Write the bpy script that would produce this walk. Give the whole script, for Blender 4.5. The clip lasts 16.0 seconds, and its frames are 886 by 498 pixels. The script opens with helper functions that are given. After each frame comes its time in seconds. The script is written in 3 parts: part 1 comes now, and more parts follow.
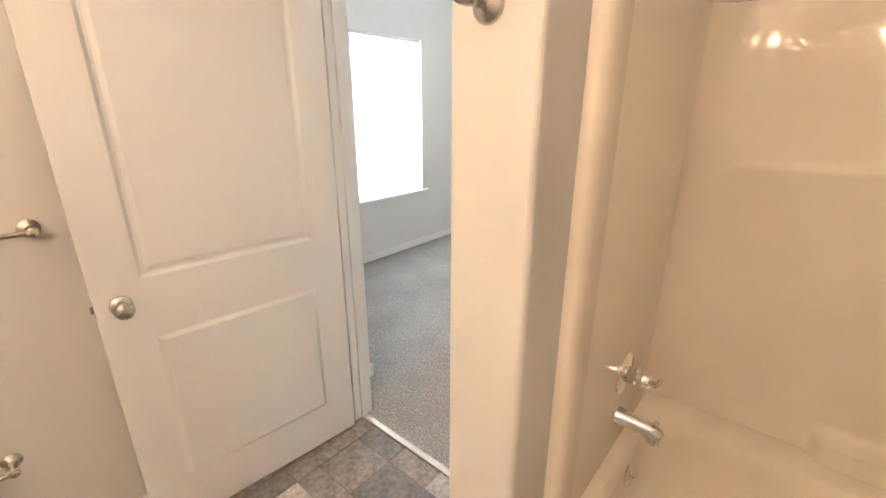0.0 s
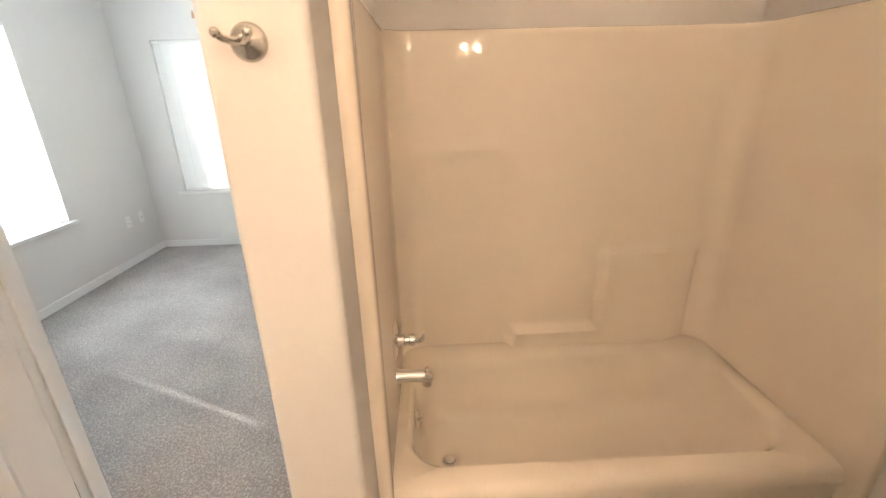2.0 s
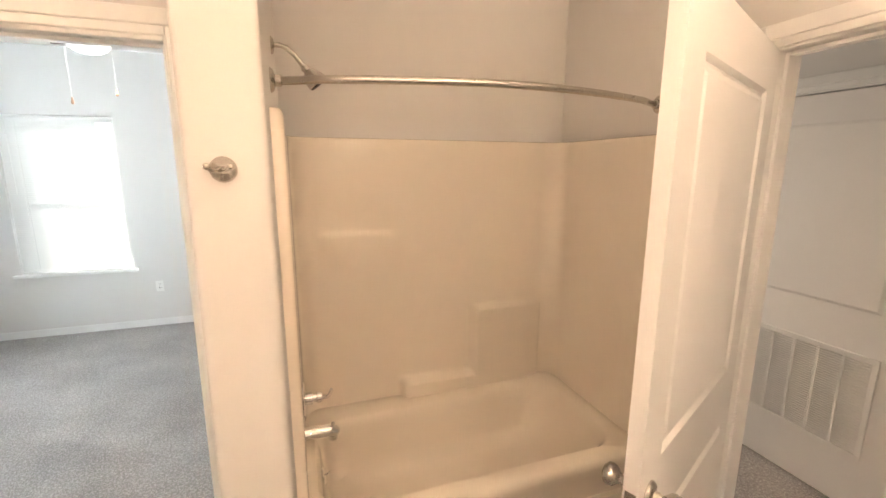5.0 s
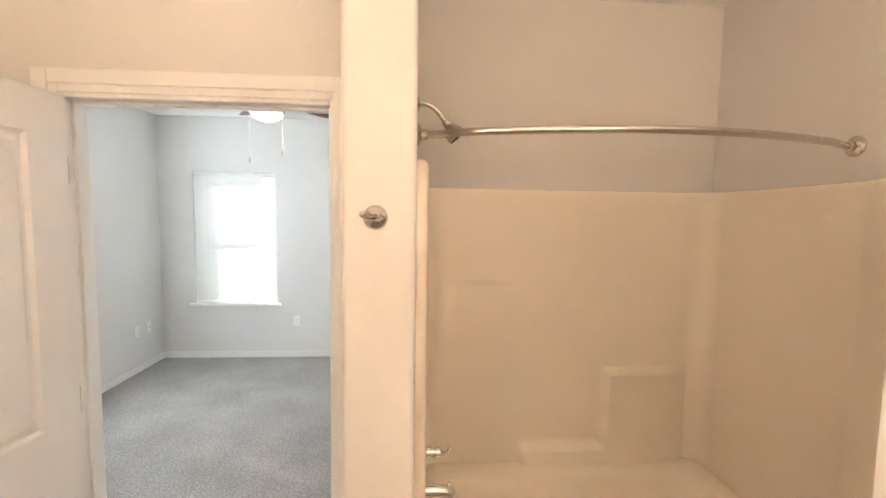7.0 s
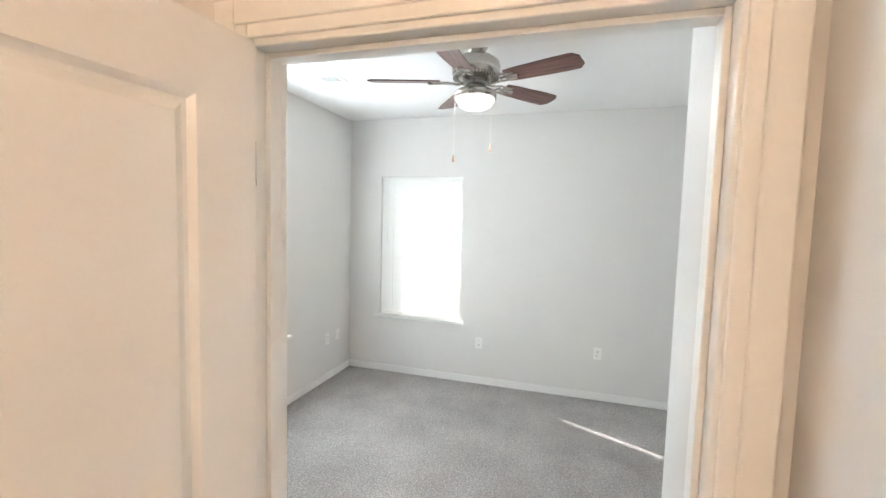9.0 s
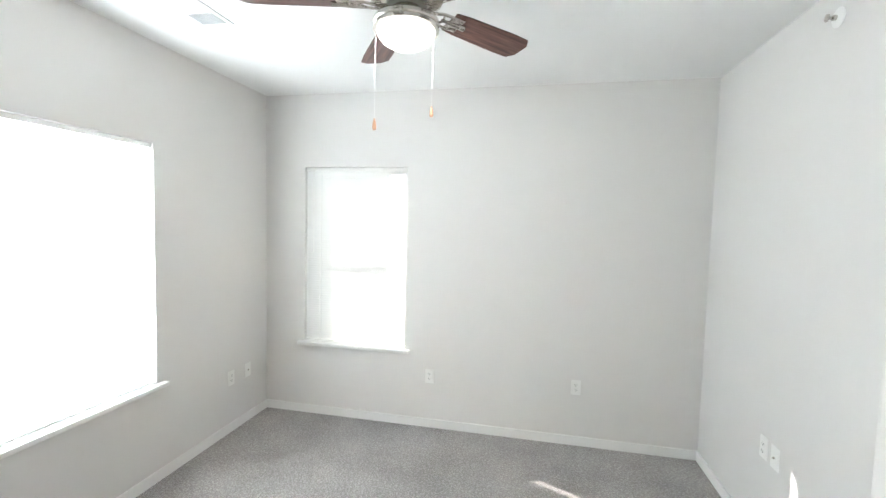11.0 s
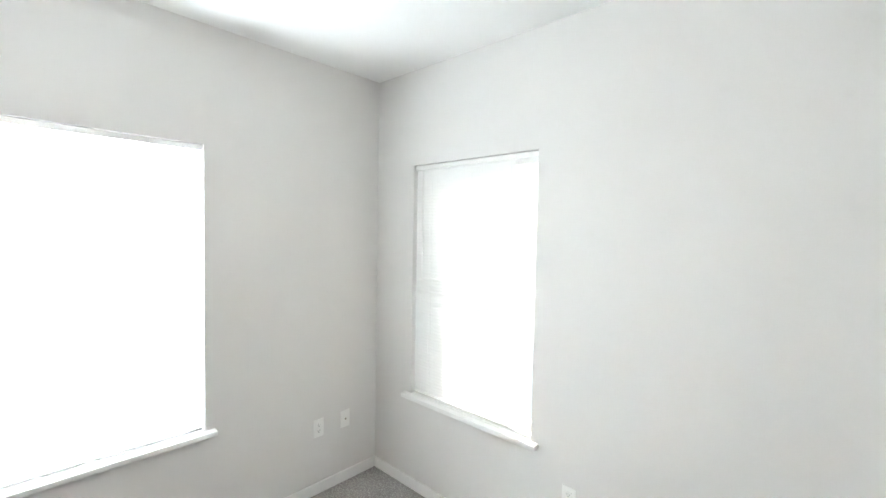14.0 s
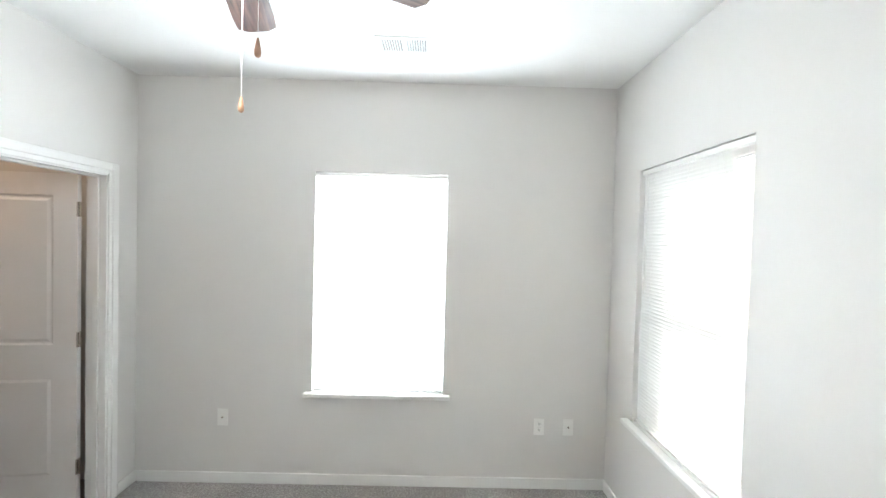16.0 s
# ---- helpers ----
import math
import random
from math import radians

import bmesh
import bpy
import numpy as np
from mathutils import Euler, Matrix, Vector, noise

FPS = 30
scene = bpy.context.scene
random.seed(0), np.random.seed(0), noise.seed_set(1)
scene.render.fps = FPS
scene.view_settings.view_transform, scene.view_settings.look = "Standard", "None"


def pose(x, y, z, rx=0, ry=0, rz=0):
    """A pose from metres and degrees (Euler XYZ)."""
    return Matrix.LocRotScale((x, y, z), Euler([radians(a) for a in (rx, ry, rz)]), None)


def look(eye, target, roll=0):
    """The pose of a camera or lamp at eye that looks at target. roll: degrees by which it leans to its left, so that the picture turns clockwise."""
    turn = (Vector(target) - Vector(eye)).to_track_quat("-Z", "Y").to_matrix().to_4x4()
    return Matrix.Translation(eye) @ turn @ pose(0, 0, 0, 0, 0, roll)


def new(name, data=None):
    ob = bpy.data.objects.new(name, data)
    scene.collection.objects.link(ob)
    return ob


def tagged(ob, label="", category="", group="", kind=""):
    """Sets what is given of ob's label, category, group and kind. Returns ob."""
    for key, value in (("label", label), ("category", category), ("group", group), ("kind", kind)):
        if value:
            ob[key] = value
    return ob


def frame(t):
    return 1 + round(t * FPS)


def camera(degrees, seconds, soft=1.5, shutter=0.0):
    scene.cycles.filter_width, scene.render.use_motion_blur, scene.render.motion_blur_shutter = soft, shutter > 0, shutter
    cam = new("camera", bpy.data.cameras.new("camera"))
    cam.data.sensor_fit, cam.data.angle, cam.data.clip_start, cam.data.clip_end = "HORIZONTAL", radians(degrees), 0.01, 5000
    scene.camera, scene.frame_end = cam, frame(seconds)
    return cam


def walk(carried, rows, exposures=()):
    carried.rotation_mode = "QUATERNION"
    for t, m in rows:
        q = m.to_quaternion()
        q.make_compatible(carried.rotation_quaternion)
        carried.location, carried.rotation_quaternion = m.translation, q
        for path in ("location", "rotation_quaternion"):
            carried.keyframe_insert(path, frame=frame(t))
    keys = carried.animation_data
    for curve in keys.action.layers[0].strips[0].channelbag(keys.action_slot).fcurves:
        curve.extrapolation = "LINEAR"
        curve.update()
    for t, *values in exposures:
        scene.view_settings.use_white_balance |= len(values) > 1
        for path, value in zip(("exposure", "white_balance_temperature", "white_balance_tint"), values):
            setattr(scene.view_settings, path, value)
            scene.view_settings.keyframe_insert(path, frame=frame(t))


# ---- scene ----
cam = camera(92.5, 16.0)
PATH = [
    (0, (3.208, -1.352, 1.512), (1.982, 0.092, 0.871), -0.0),
    (0.5, (3.187, -1.329, 1.526), (2.265, 0.321, 0.875), -0.5),
    (1, (3.154, -1.35, 1.54), (2.584, 0.448, 0.874), -1.1),
    (1.5, (3.094, -1.422, 1.55), (2.879, 0.449, 0.879), -1.4),
    (2, (3.05, -1.493, 1.581), (3.106, 0.383, 0.889), -1.5),
    (2.5, (3.032, -1.573, 1.608), (3.311, 0.28, 0.909), -1.3),
    (3, (3.014, -1.672, 1.628), (3.441, 0.149, 0.92), -1.1),
    (3.5, (2.986, -1.753, 1.641), (3.521, 0.039, 0.933), -0.8),
    (4, (2.957, -1.808, 1.657), (3.532, -0.007, 1.003), -0.8),
    (4.2, (2.943, -1.821, 1.668), (3.538, -0.008, 1.068), -0.3),
    (6.3, (2.913, -1.845, 1.679), (3.531, 0.049, 1.5), 0.5),
    (6.5, (2.903, -1.773, 1.69), (3.407, 0.153, 1.504), 0.3),
    (7, (2.863, -1.765, 1.671), (2.998, 0.224, 1.516), 0.8),
    (7.5, (2.756, -1.686, 1.677), (2.492, 0.291, 1.534), 1.2),
    (8, (2.669, -1.574, 1.665), (2.113, 0.342, 1.533), 1.2),
    (8.2, (2.577, -1.449, 1.69), (1.989, 0.457, 1.548), 1.7),
    (10.3, (2.29, -0.465, 1.707), (1.832, 1.477, 1.569), 1.5),
    (10.5, (2.286, -0.361, 1.696), (1.86, 1.589, 1.565), 1.6),
    (11, (2.272, -0.119, 1.687), (1.868, 1.836, 1.565), 1.4),
    (11.5, (2.247, 0.132, 1.7), (1.852, 2.089, 1.586), 1.3),
    (12, (2.247, 0.401, 1.719), (1.842, 2.357, 1.612), 1.3),
    (12.5, (2.288, 0.644, 1.718), (1.772, 2.574, 1.616), 1.1),
    (13, (2.299, 0.882, 1.723), (1.49, 2.708, 1.621), 1.1),
    (13.5, (2.307, 1.105, 1.717), (1.226, 2.785, 1.626), 1.1),
    (14, (2.392, 1.309, 1.712), (1.036, 2.777, 1.627), 1.1),
    (14.5, (2.525, 1.473, 1.701), (0.893, 2.628, 1.623), 1.3),
    (15, (2.677, 1.606, 1.703), (0.839, 2.392, 1.639), 1.4),
    (15.5, (2.768, 1.808, 1.701), (0.815, 2.234, 1.649), 1.4),
    (16, (2.872, 2.026, 1.699), (0.872, 2.049, 1.651), 1.5),
]
walk(cam, [(t, look(eye, target, roll)) for t, eye, target, roll in PATH], [(0.0, 1.52), (3.5, 1.58), (6.3, 1.48), (8.2, 1.42), (10.3, 1.53), (16.0, 1.55)])

# ---- light ----
world = bpy.data.worlds.new("sky")
scene.world = world
world.use_nodes = True
_sky = world.node_tree.nodes.new("ShaderNodeTexSky")
_sky.sky_type, _sky.sun_disc = 'NISHITA', False
_sky.sun_elevation, _sky.sun_rotation = radians(29), radians(-64)
_bg = world.node_tree.nodes["Background"]
_bg.inputs["Strength"].default_value = 0.05
world.node_tree.links.new(_sky.outputs[0], _bg.inputs[0])


def lamp(name, kind, energy, color, m, **more):
    data = bpy.data.lights.new(name, kind)
    data.energy, data.color = energy, color
    for key, value in more.items():
        if key == "size":
            data.size = value
        elif key == "size_y":
            data.shape, data.size_y = 'RECTANGLE', value
        elif key == "angle":
            data.angle = value
        elif key == "radius":
            data.shadow_soft_size = value
    ob = new(name, data)
    ob.matrix_world = m
    return ob


SUN_WAY = Vector((0.74, -0.36, -0.45))
lamp("sun", "SUN", 5.0, (1.0, 0.95, 0.87), look(-10 * SUN_WAY, (0, 0, 0)), angle=radians(0.5))
DAY = (0.80, 0.91, 1.0)
WARM = (1.0, 0.695, 0.47)
# daylight outside the two bedroom windows
lamp("window_daylight", "AREA", 172, DAY, look((-0.42, 1.635, 1.45), (1, 1.635, 1.45)), size=1.25, size_y=1.85)
lamp("window_daylight", "AREA", 4, DAY, look((0.825, 3.63, 1.38), (0.825, 2, 1.38)), size=1.25, size_y=1.85)
# added soft warm fill at the hall's far end, with no fixture or window
lamp("hall_fill", "AREA", 5.5, (1.0, 0.84, 0.69), look((4.95, 1.36, 1.5), (5.2, -1, 1.0)), size=0.6, size_y=1.2)
BULBS = [(2.02, -2.42, 2.0), (2.17, -2.42, 2.0), (2.67, -2.42, 2.0), (2.82, -2.42, 2.0), (3.45, -2.42, 1.99), (3.58, -2.42, 1.99)]
for _p, _w in zip(BULBS, (1.0, 1.0, 1.1, 1.1, 1.8, 1.8)):
    lamp("vanity_bulb", "POINT", _w, WARM, pose(*_p), radius=0.032)
# added fill lamps aimed at the ceiling, so its bounce evens the bathroom light
for _x, _w in ((2.10, 7.0), (2.79, 8.5), (3.54, 13.0)):
    lamp("ceiling_bounce_fill", "AREA", _w, WARM, look((_x, -2.42, 2.10), (_x, -2.43, 2.74)), size=0.3, size_y=0.12)
lamp("fan_bulb", "POINT", 10, (1.0, 0.97, 0.94), pose(1.787, 1.45, 2.365), radius=0.05)
lamp("closet_bulb", "POINT", 2.2, WARM, pose(0.85, -0.95, 2.60), radius=0.06)


# ---- materials ----
def material(name, color, rough=0.5, metal=0.0, spread=0.06, scale=6.0, bump=0.0, fine=200.0, coat=0.0, seed_by_object=0.0):
    """Principled surface, colour varied at two scales, with fine relief."""
    mat = bpy.data.materials.new(name)
    mat.use_nodes = True
    n, l = mat.node_tree.nodes, mat.node_tree.links
    b = n["Principled BSDF"]
    b.inputs["Roughness"].default_value, b.inputs["Metallic"].default_value = rough, metal
    b.inputs["Coat Weight"].default_value = coat
    tc = n.new("ShaderNodeTexCoord")
    big, small = n.new("ShaderNodeTexNoise"), n.new("ShaderNodeTexNoise")
    big.inputs["Scale"].default_value, small.inputs["Scale"].default_value = scale, fine
    big.inputs["Detail"].default_value = 4
    for x in (big, small):
        l.new(tc.outputs["Object"], x.inputs["Vector"])
    mix = n.new("ShaderNodeMath")
    mix.operation = 'ADD'
    l.new(big.outputs["Fac"], mix.inputs[0])
    l.new(small.outputs["Fac"], mix.inputs[1])
    ramp = n.new("ShaderNodeMapRange")
    ramp.inputs["From Min"].default_value, ramp.inputs["From Max"].default_value = 0.6, 1.4
    ramp.inputs["To Min"].default_value, ramp.inputs["To Max"].default_value = 1 - spread, 1 + spread
    l.new(mix.outputs[0], ramp.inputs["Value"])
    hsv = n.new("ShaderNodeHueSaturation")
    hsv.inputs["Color"].default_value = (*color, 1)
    if seed_by_object:
        info, rr, mul = n.new("ShaderNodeObjectInfo"), n.new("ShaderNodeMapRange"), n.new("ShaderNodeMath")
        rr.inputs["To Min"].default_value, rr.inputs["To Max"].default_value = 1 - seed_by_object, 1 + seed_by_object
        mul.operation = 'MULTIPLY'
        l.new(info.outputs["Random"], rr.inputs["Value"])
        l.new(rr.outputs[0], mul.inputs[0])
        l.new(ramp.outputs[0], mul.inputs[1])
        l.new(mul.outputs[0], hsv.inputs["Value"])
    else:
        l.new(ramp.outputs[0], hsv.inputs["Value"])
    l.new(hsv.outputs[0], b.inputs["Base Color"])
    rmap = n.new("ShaderNodeMapRange")
    rmap.inputs["To Min"].default_value, rmap.inputs["To Max"].default_value = max(rough * 0.85, 0.02), rough * 1.15
    l.new(big.outputs["Fac"], rmap.inputs["Value"])
    l.new(rmap.outputs[0], b.inputs["Roughness"])
    if bump:
        bp = n.new("ShaderNodeBump")
        bp.inputs["Strength"].default_value, bp.inputs["Distance"].default_value = bump, 0.002
        l.new(small.outputs["Fac"], bp.inputs["Height"])
        l.new(bp.outputs[0], b.inputs["Normal"])
    return mat


def carpet_material():
    mat = bpy.data.materials.new("carpet")
    mat.use_nodes = True
    n, l = mat.node_tree.nodes, mat.node_tree.links
    b = n["Principled BSDF"]
    b.inputs["Roughness"].default_value = 1.0
    b.inputs["Specular IOR Level"].default_value = 0.1
    b.inputs["Sheen Weight"].default_value = 0.25
    tc = n.new("ShaderNodeTexCoord")
    tuft, speck, patch = n.new("ShaderNodeTexVoronoi"), n.new("ShaderNodeTexNoise"), n.new("ShaderNodeTexNoise")
    tuft.inputs["Scale"].default_value, speck.inputs["Scale"].default_value, patch.inputs["Scale"].default_value = 135, 75, 2.6
    speck.inputs["Detail"].default_value = 6
    warp = n.new("ShaderNodeMix")
    warp.data_type = 'VECTOR'
    warp.inputs["Factor"].default_value = 0.012
    l.new(tc.outputs["Object"], warp.inputs["A"])
    l.new(speck.outputs["Color"], warp.inputs["B"])
    l.new(warp.outputs["Result"], tuft.inputs["Vector"])
    for x in (speck, patch):
        l.new(tc.outputs["Object"], x.inputs["Vector"])
    ramp = n.new("ShaderNodeValToRGB")
    ramp.color_ramp.elements[0].position, ramp.color_ramp.elements[0].color = 0.30, (0.29, 0.275, 0.265, 1)
    ramp.color_ramp.elements[1].position, ramp.color_ramp.elements[1].color = 0.72, (0.60, 0.575, 0.56, 1)
    add = n.new("ShaderNodeMath")
    add.operation = 'MULTIPLY_ADD'
    add.inputs[1].default_value, add.inputs[2].default_value = -0.55, 0.14
    l.new(tuft.outputs["Distance"], add.inputs[0])
    add2 = n.new("ShaderNodeMath")
    l.new(add.outputs[0], add2.inputs[0])
    l.new(speck.outputs["Fac"], add2.inputs[1])
    l.new(add2.outputs[0], ramp.inputs[0])
    pr = n.new("ShaderNodeMapRange")
    pr.inputs["From Min"].default_value, pr.inputs["From Max"].default_value = 0.3, 0.7
    pr.inputs["To Min"].default_value, pr.inputs["To Max"].default_value = 0.85, 1.12
    l.new(patch.outputs["Fac"], pr.inputs["Value"])
    hsv = n.new("ShaderNodeHueSaturation")
    l.new(ramp.outputs[0], hsv.inputs["Color"])
    l.new(pr.outputs[0], hsv.inputs["Value"])
    l.new(hsv.outputs[0], b.inputs["Base Color"])
    bp = n.new("ShaderNodeBump")
    bp.inputs["Strength"].default_value, bp.inputs["Distance"].default_value = 0.9, 0.008
    l.new(add2.outputs[0], bp.inputs["Height"])
    l.new(bp.outputs[0], b.inputs["Normal"])
    return mat


def wood_material():
    mat = material("walnut_blade", (0.075, 0.032, 0.026), 0.38, spread=0.2, scale=8)
    n, l = mat.node_tree.nodes, mat.node_tree.links
    tc = n.new("ShaderNodeTexCoord")
    mp = n.new("ShaderNodeMapping")
    mp.inputs["Scale"].default_value = (3, 60, 60)
    grain = n.new("ShaderNodeTexNoise")
    grain.inputs["Scale"].default_value, grain.inputs["Detail"].default_value = 1.6, 5
    ramp = n.new("ShaderNodeValToRGB")
    ramp.color_ramp.elements[0].position, ramp.color_ramp.elements[0].color = 0.35, (0.045, 0.018, 0.016, 1)
    ramp.color_ramp.elements[1].position, ramp.color_ramp.elements[1].color = 0.65, (0.16, 0.075, 0.058, 1)
    l.new(tc.outputs["Object"], mp.inputs[0])
    l.new(mp.outputs[0], grain.inputs["Vector"])
    l.new(grain.outputs["Fac"], ramp.inputs[0])
    l.new(ramp.outputs[0], n["Principled BSDF"].inputs["Base Color"])
    return mat


def slat_material():
    mat = bpy.data.materials.new("blind_slat")
    mat.use_nodes = True
    n, l = mat.node_tree.nodes, mat.node_tree.links
    b = n["Principled BSDF"]
    b.inputs["Base Color"].default_value, b.inputs["Roughness"].default_value = (0.82, 0.82, 0.81, 1), 0.4
    tr, mx = n.new("ShaderNodeBsdfTranslucent"), n.new("ShaderNodeMixShader")
    tr.inputs["Color"].default_value = (0.85, 0.85, 0.83, 1)
    mx.inputs[0].default_value = 0.23
    l.new(b.outputs[0], mx.inputs[1])
    l.new(tr.outputs[0], mx.inputs[2])
    l.new(mx.outputs[0], n["Material Output"].inputs["Surface"])
    return mat


def tile_material():
    mat = material("stone_vinyl", (0.30, 0.255, 0.225), 0.42, spread=0.55, scale=13, bump=0.12, fine=45, seed_by_object=0.12)
    n, l = mat.node_tree.nodes, mat.node_tree.links
    info, ramp = n.new("ShaderNodeObjectInfo"), n.new("ShaderNodeValToRGB")
    ramp.color_ramp.interpolation = 'CONSTANT'
    for pos, c in ((0.0, (0.28, 0.255, 0.24, 1)), (0.3, (0.36, 0.345, 0.335, 1)), (0.55, (0.25, 0.21, 0.19, 1)), (0.7, (0.16, 0.15, 0.145, 1)), (0.85, (0.42, 0.395, 0.38, 1))):
        e = ramp.color_ramp.elements[0] if pos == 0 else ramp.color_ramp.elements.new(pos)
        e.position, e.color = pos, c
    l.new(info.outputs["Random"], ramp.inputs[0])
    l.new(ramp.outputs[0], n["Hue/Saturation/Value"].inputs["Color"])
    return mat


def glass_material():
    mat = bpy.data.materials.new("window_glass")
    mat.use_nodes = True
    b = mat.node_tree.nodes["Principled BSDF"]
    b.inputs["Transmission Weight"].default_value, b.inputs["Roughness"].default_value, b.inputs["IOR"].default_value = 1, 0.0, 1.45
    return mat


def shade_material():
    mat = material("frosted_bowl", (0.9, 0.89, 0.86), 0.3, spread=0.01)
    b = mat.node_tree.nodes["Principled BSDF"]
    b.inputs["Emission Color"].default_value, b.inputs["Emission Strength"].default_value = (1, 0.97, 0.92, 1), 0.8
    return mat


PAINT = material("greige_wall_paint", (0.70, 0.69, 0.674), 0.62, spread=0.015, scale=1.6, bump=0.12, fine=260)
CEIL = material("ceiling_paint", (0.84, 0.84, 0.83), 0.8, spread=0.012, scale=1.5, bump=0.25, fine=120)
TRIM = material("white_trim_paint", (0.80, 0.80, 0.79), 0.33, spread=0.015, scale=5, bump=0.03, fine=90)
DOOR = material("white_door_paint", (0.78, 0.775, 0.77), 0.36, spread=0.015, scale=4, bump=0.10, fine=150)
ACRYL = material("almond_fibreglass", (0.89, 0.82, 0.72), 0.055, spread=0.012, scale=2.5, bump=0.015, fine=9)
NICKEL = material("brushed_nickel", (0.58, 0.55, 0.51), 0.26, 1.0, spread=0.08, scale=40)
CHROME = material("chrome", (0.80, 0.80, 0.80), 0.06, 1.0, spread=0.02, scale=30)
PLASTIC = material("white_plastic", (0.82, 0.82, 0.80), 0.32, spread=0.01)
DARK = material("dark_slot", (0.03, 0.03, 0.03), 0.7, spread=0.1)
GROUT = material("dark_joint", (0.08, 0.072, 0.066), 0.7, spread=0.15, scale=20)
METALSTRIP = material("threshold_strip", (0.55, 0.50, 0.45), 0.35, 0.6, spread=0.08)
DARKMETAL = material("dark_nickel", (0.20, 0.19, 0.18), 0.35, 0.8)
DUCT = material("grey_duct", (0.36, 0.36, 0.35), 0.6)
PULL = material("beech_pull", (0.46, 0.27, 0.17), 0.45, spread=0.12, scale=60)
WHITEDUCT = material("white_grille_paint", (0.78, 0.78, 0.77), 0.4, spread=0.02)
SEAL = material("white_caulk", (0.74, 0.72, 0.69), 0.5, spread=0.05, scale=30)
CARPET, WOOD, SLAT, TILE, GLASS, BOWL = carpet_material(), wood_material(), slat_material(), tile_material(), glass_material(), shade_material()


# ---- mesh tools ----
def box(bm, x0, y0, z0, x1, y1, z1, bevel=0.0, seg=2):
    m = Matrix.Translation(((x0 + x1) / 2, (y0 + y1) / 2, (z0 + z1) / 2)) @ Matrix.Diagonal((abs(x1 - x0), abs(y1 - y0), abs(z1 - z0), 1))
    r = bmesh.ops.create_cube(bm, size=1, matrix=m)
    if bevel:
        edges = list({e for v in r["verts"] for e in v.link_edges})
        bmesh.ops.bevel(bm, geom=edges, offset=bevel, segments=seg, profile=0.5, affect='EDGES')


def lathe(bm, profile, m=None, n=32):
    """Revolves (radius, height) pairs round z, then lays them by m."""
    m = m or Matrix()
    rings = []
    for r, h in profile:
        rings.append([bm.verts.new(m @ Vector((r * math.cos(2 * math.pi * k / n), r * math.sin(2 * math.pi * k / n), h))) for k in range(n)])
    for a, b in zip(rings, rings[1:]):
        for k in range(n):
            bm.faces.new((a[k], a[(k + 1) % n], b[(k + 1) % n], b[k]))
    bm.faces.new(list(reversed(rings[0])))
    bm.faces.new(rings[-1])


def tube(bm, pts, r, n=12):
    """A round bar along points."""
    pts = [Vector(p) for p in pts]
    rings, side = [], None
    for i, p in enumerate(pts):
        d = (pts[min(i + 1, len(pts) - 1)] - pts[max(i - 1, 0)]).normalized()
        if side is None:
            side = d.orthogonal().normalized()
        side = (side - d * side.dot(d)).normalized()
        up = d.cross(side)
        rr = r[i] if isinstance(r, (list, tuple)) else r
        rings.append([bm.verts.new(p + rr * (math.cos(2 * math.pi * k / n) * side + math.sin(2 * math.pi * k / n) * up)) for k in range(n)])
    for a, b in zip(rings, rings[1:]):
        for k in range(n):
            bm.faces.new((a[k], a[(k + 1) % n], b[(k + 1) % n], b[k]))
    bm.faces.new(list(reversed(rings[0])))
    bm.faces.new(rings[-1])


def part(name, bm, mat, parent=None, label="", smooth=False):
    bmesh.ops.recalc_face_normals(bm, faces=bm.faces)
    me = bpy.data.meshes.new(name)
    bm.to_mesh(me)
    bm.free()
    me.materials.append(mat)
    if smooth:
        me.shade_smooth()
        me.set_sharp_from_angle(angle=radians(40))
    ob = new(name, me)
    if parent:
        ob.parent = parent
    if label:
        tagged(ob, label)
    return ob


def structure(name, bm, mat, label, category, smooth=False):
    return tagged(part(name, bm, mat, smooth=smooth), label, category, kind="structure")


def boxes(name, mat, label, category, items, bevel=0.0):
    bm = bmesh.new()
    for it in items:
        box(bm, *it, bevel=bevel)
    return structure(name, bm, mat, label, category)


H = 2.74
# ---- walls ----
WL = "light grey painted drywall wall with a fine orange-peel texture"
boxes("wall_west", PAINT, WL, "wall", [(-0.14, -1.6, 0, 0, 1.19, H), (-0.14, 2.08, 0, 0, 3.21, H), (-0.14, 1.19, 0, 0, 2.08, 0.625), (-0.14, 1.19, 2.131, 0, 2.08, H)])
boxes("wall_north", PAINT, WL, "wall", [(-0.14, 3.21, 0, 0.37, 3.35, H), (1.28, 3.21, 0, 3.66, 3.35, H), (0.37, 3.21, 0, 1.28, 3.35, 0.625), (0.37, 3.21, 2.131, 1.28, 3.35, H)])
boxes("wall_east", PAINT, WL, "wall", [(3.52, 0.48, 0, 3.66, 3.21, H)])
boxes("wall_closet_front", PAINT, WL, "wall", [(0, -0.12, 0, 0.245, 0, H), (1.005, -0.12, 0, 1.50, 0, H), (0.245, -0.12, 2.05, 1.005, 0, H)])
boxes("wall_bathroom_door", PAINT, WL, "wall", [(1.50, -0.30, 0, 1.722, -0.195, H), (2.595, -0.30, 0, 2.685, -0.195, H), (1.722, -0.30, 2.05, 2.595, -0.195, H)])
boxes("wall_closet_side", PAINT, WL, "wall", [(1.38, -2.60, 0, 1.50, -0.195, H), (1.38, -0.195, 0, 1.50, -0.12, H)])
boxes("wall_closet_back", PAINT, WL, "wall", [(-0.14, -1.72, 0, 1.38, -1.60, H)])
bm = bmesh.new()
box(bm, 2.685, -0.72, 0, 2.868, 0.48, H, bevel=0.014, seg=4)
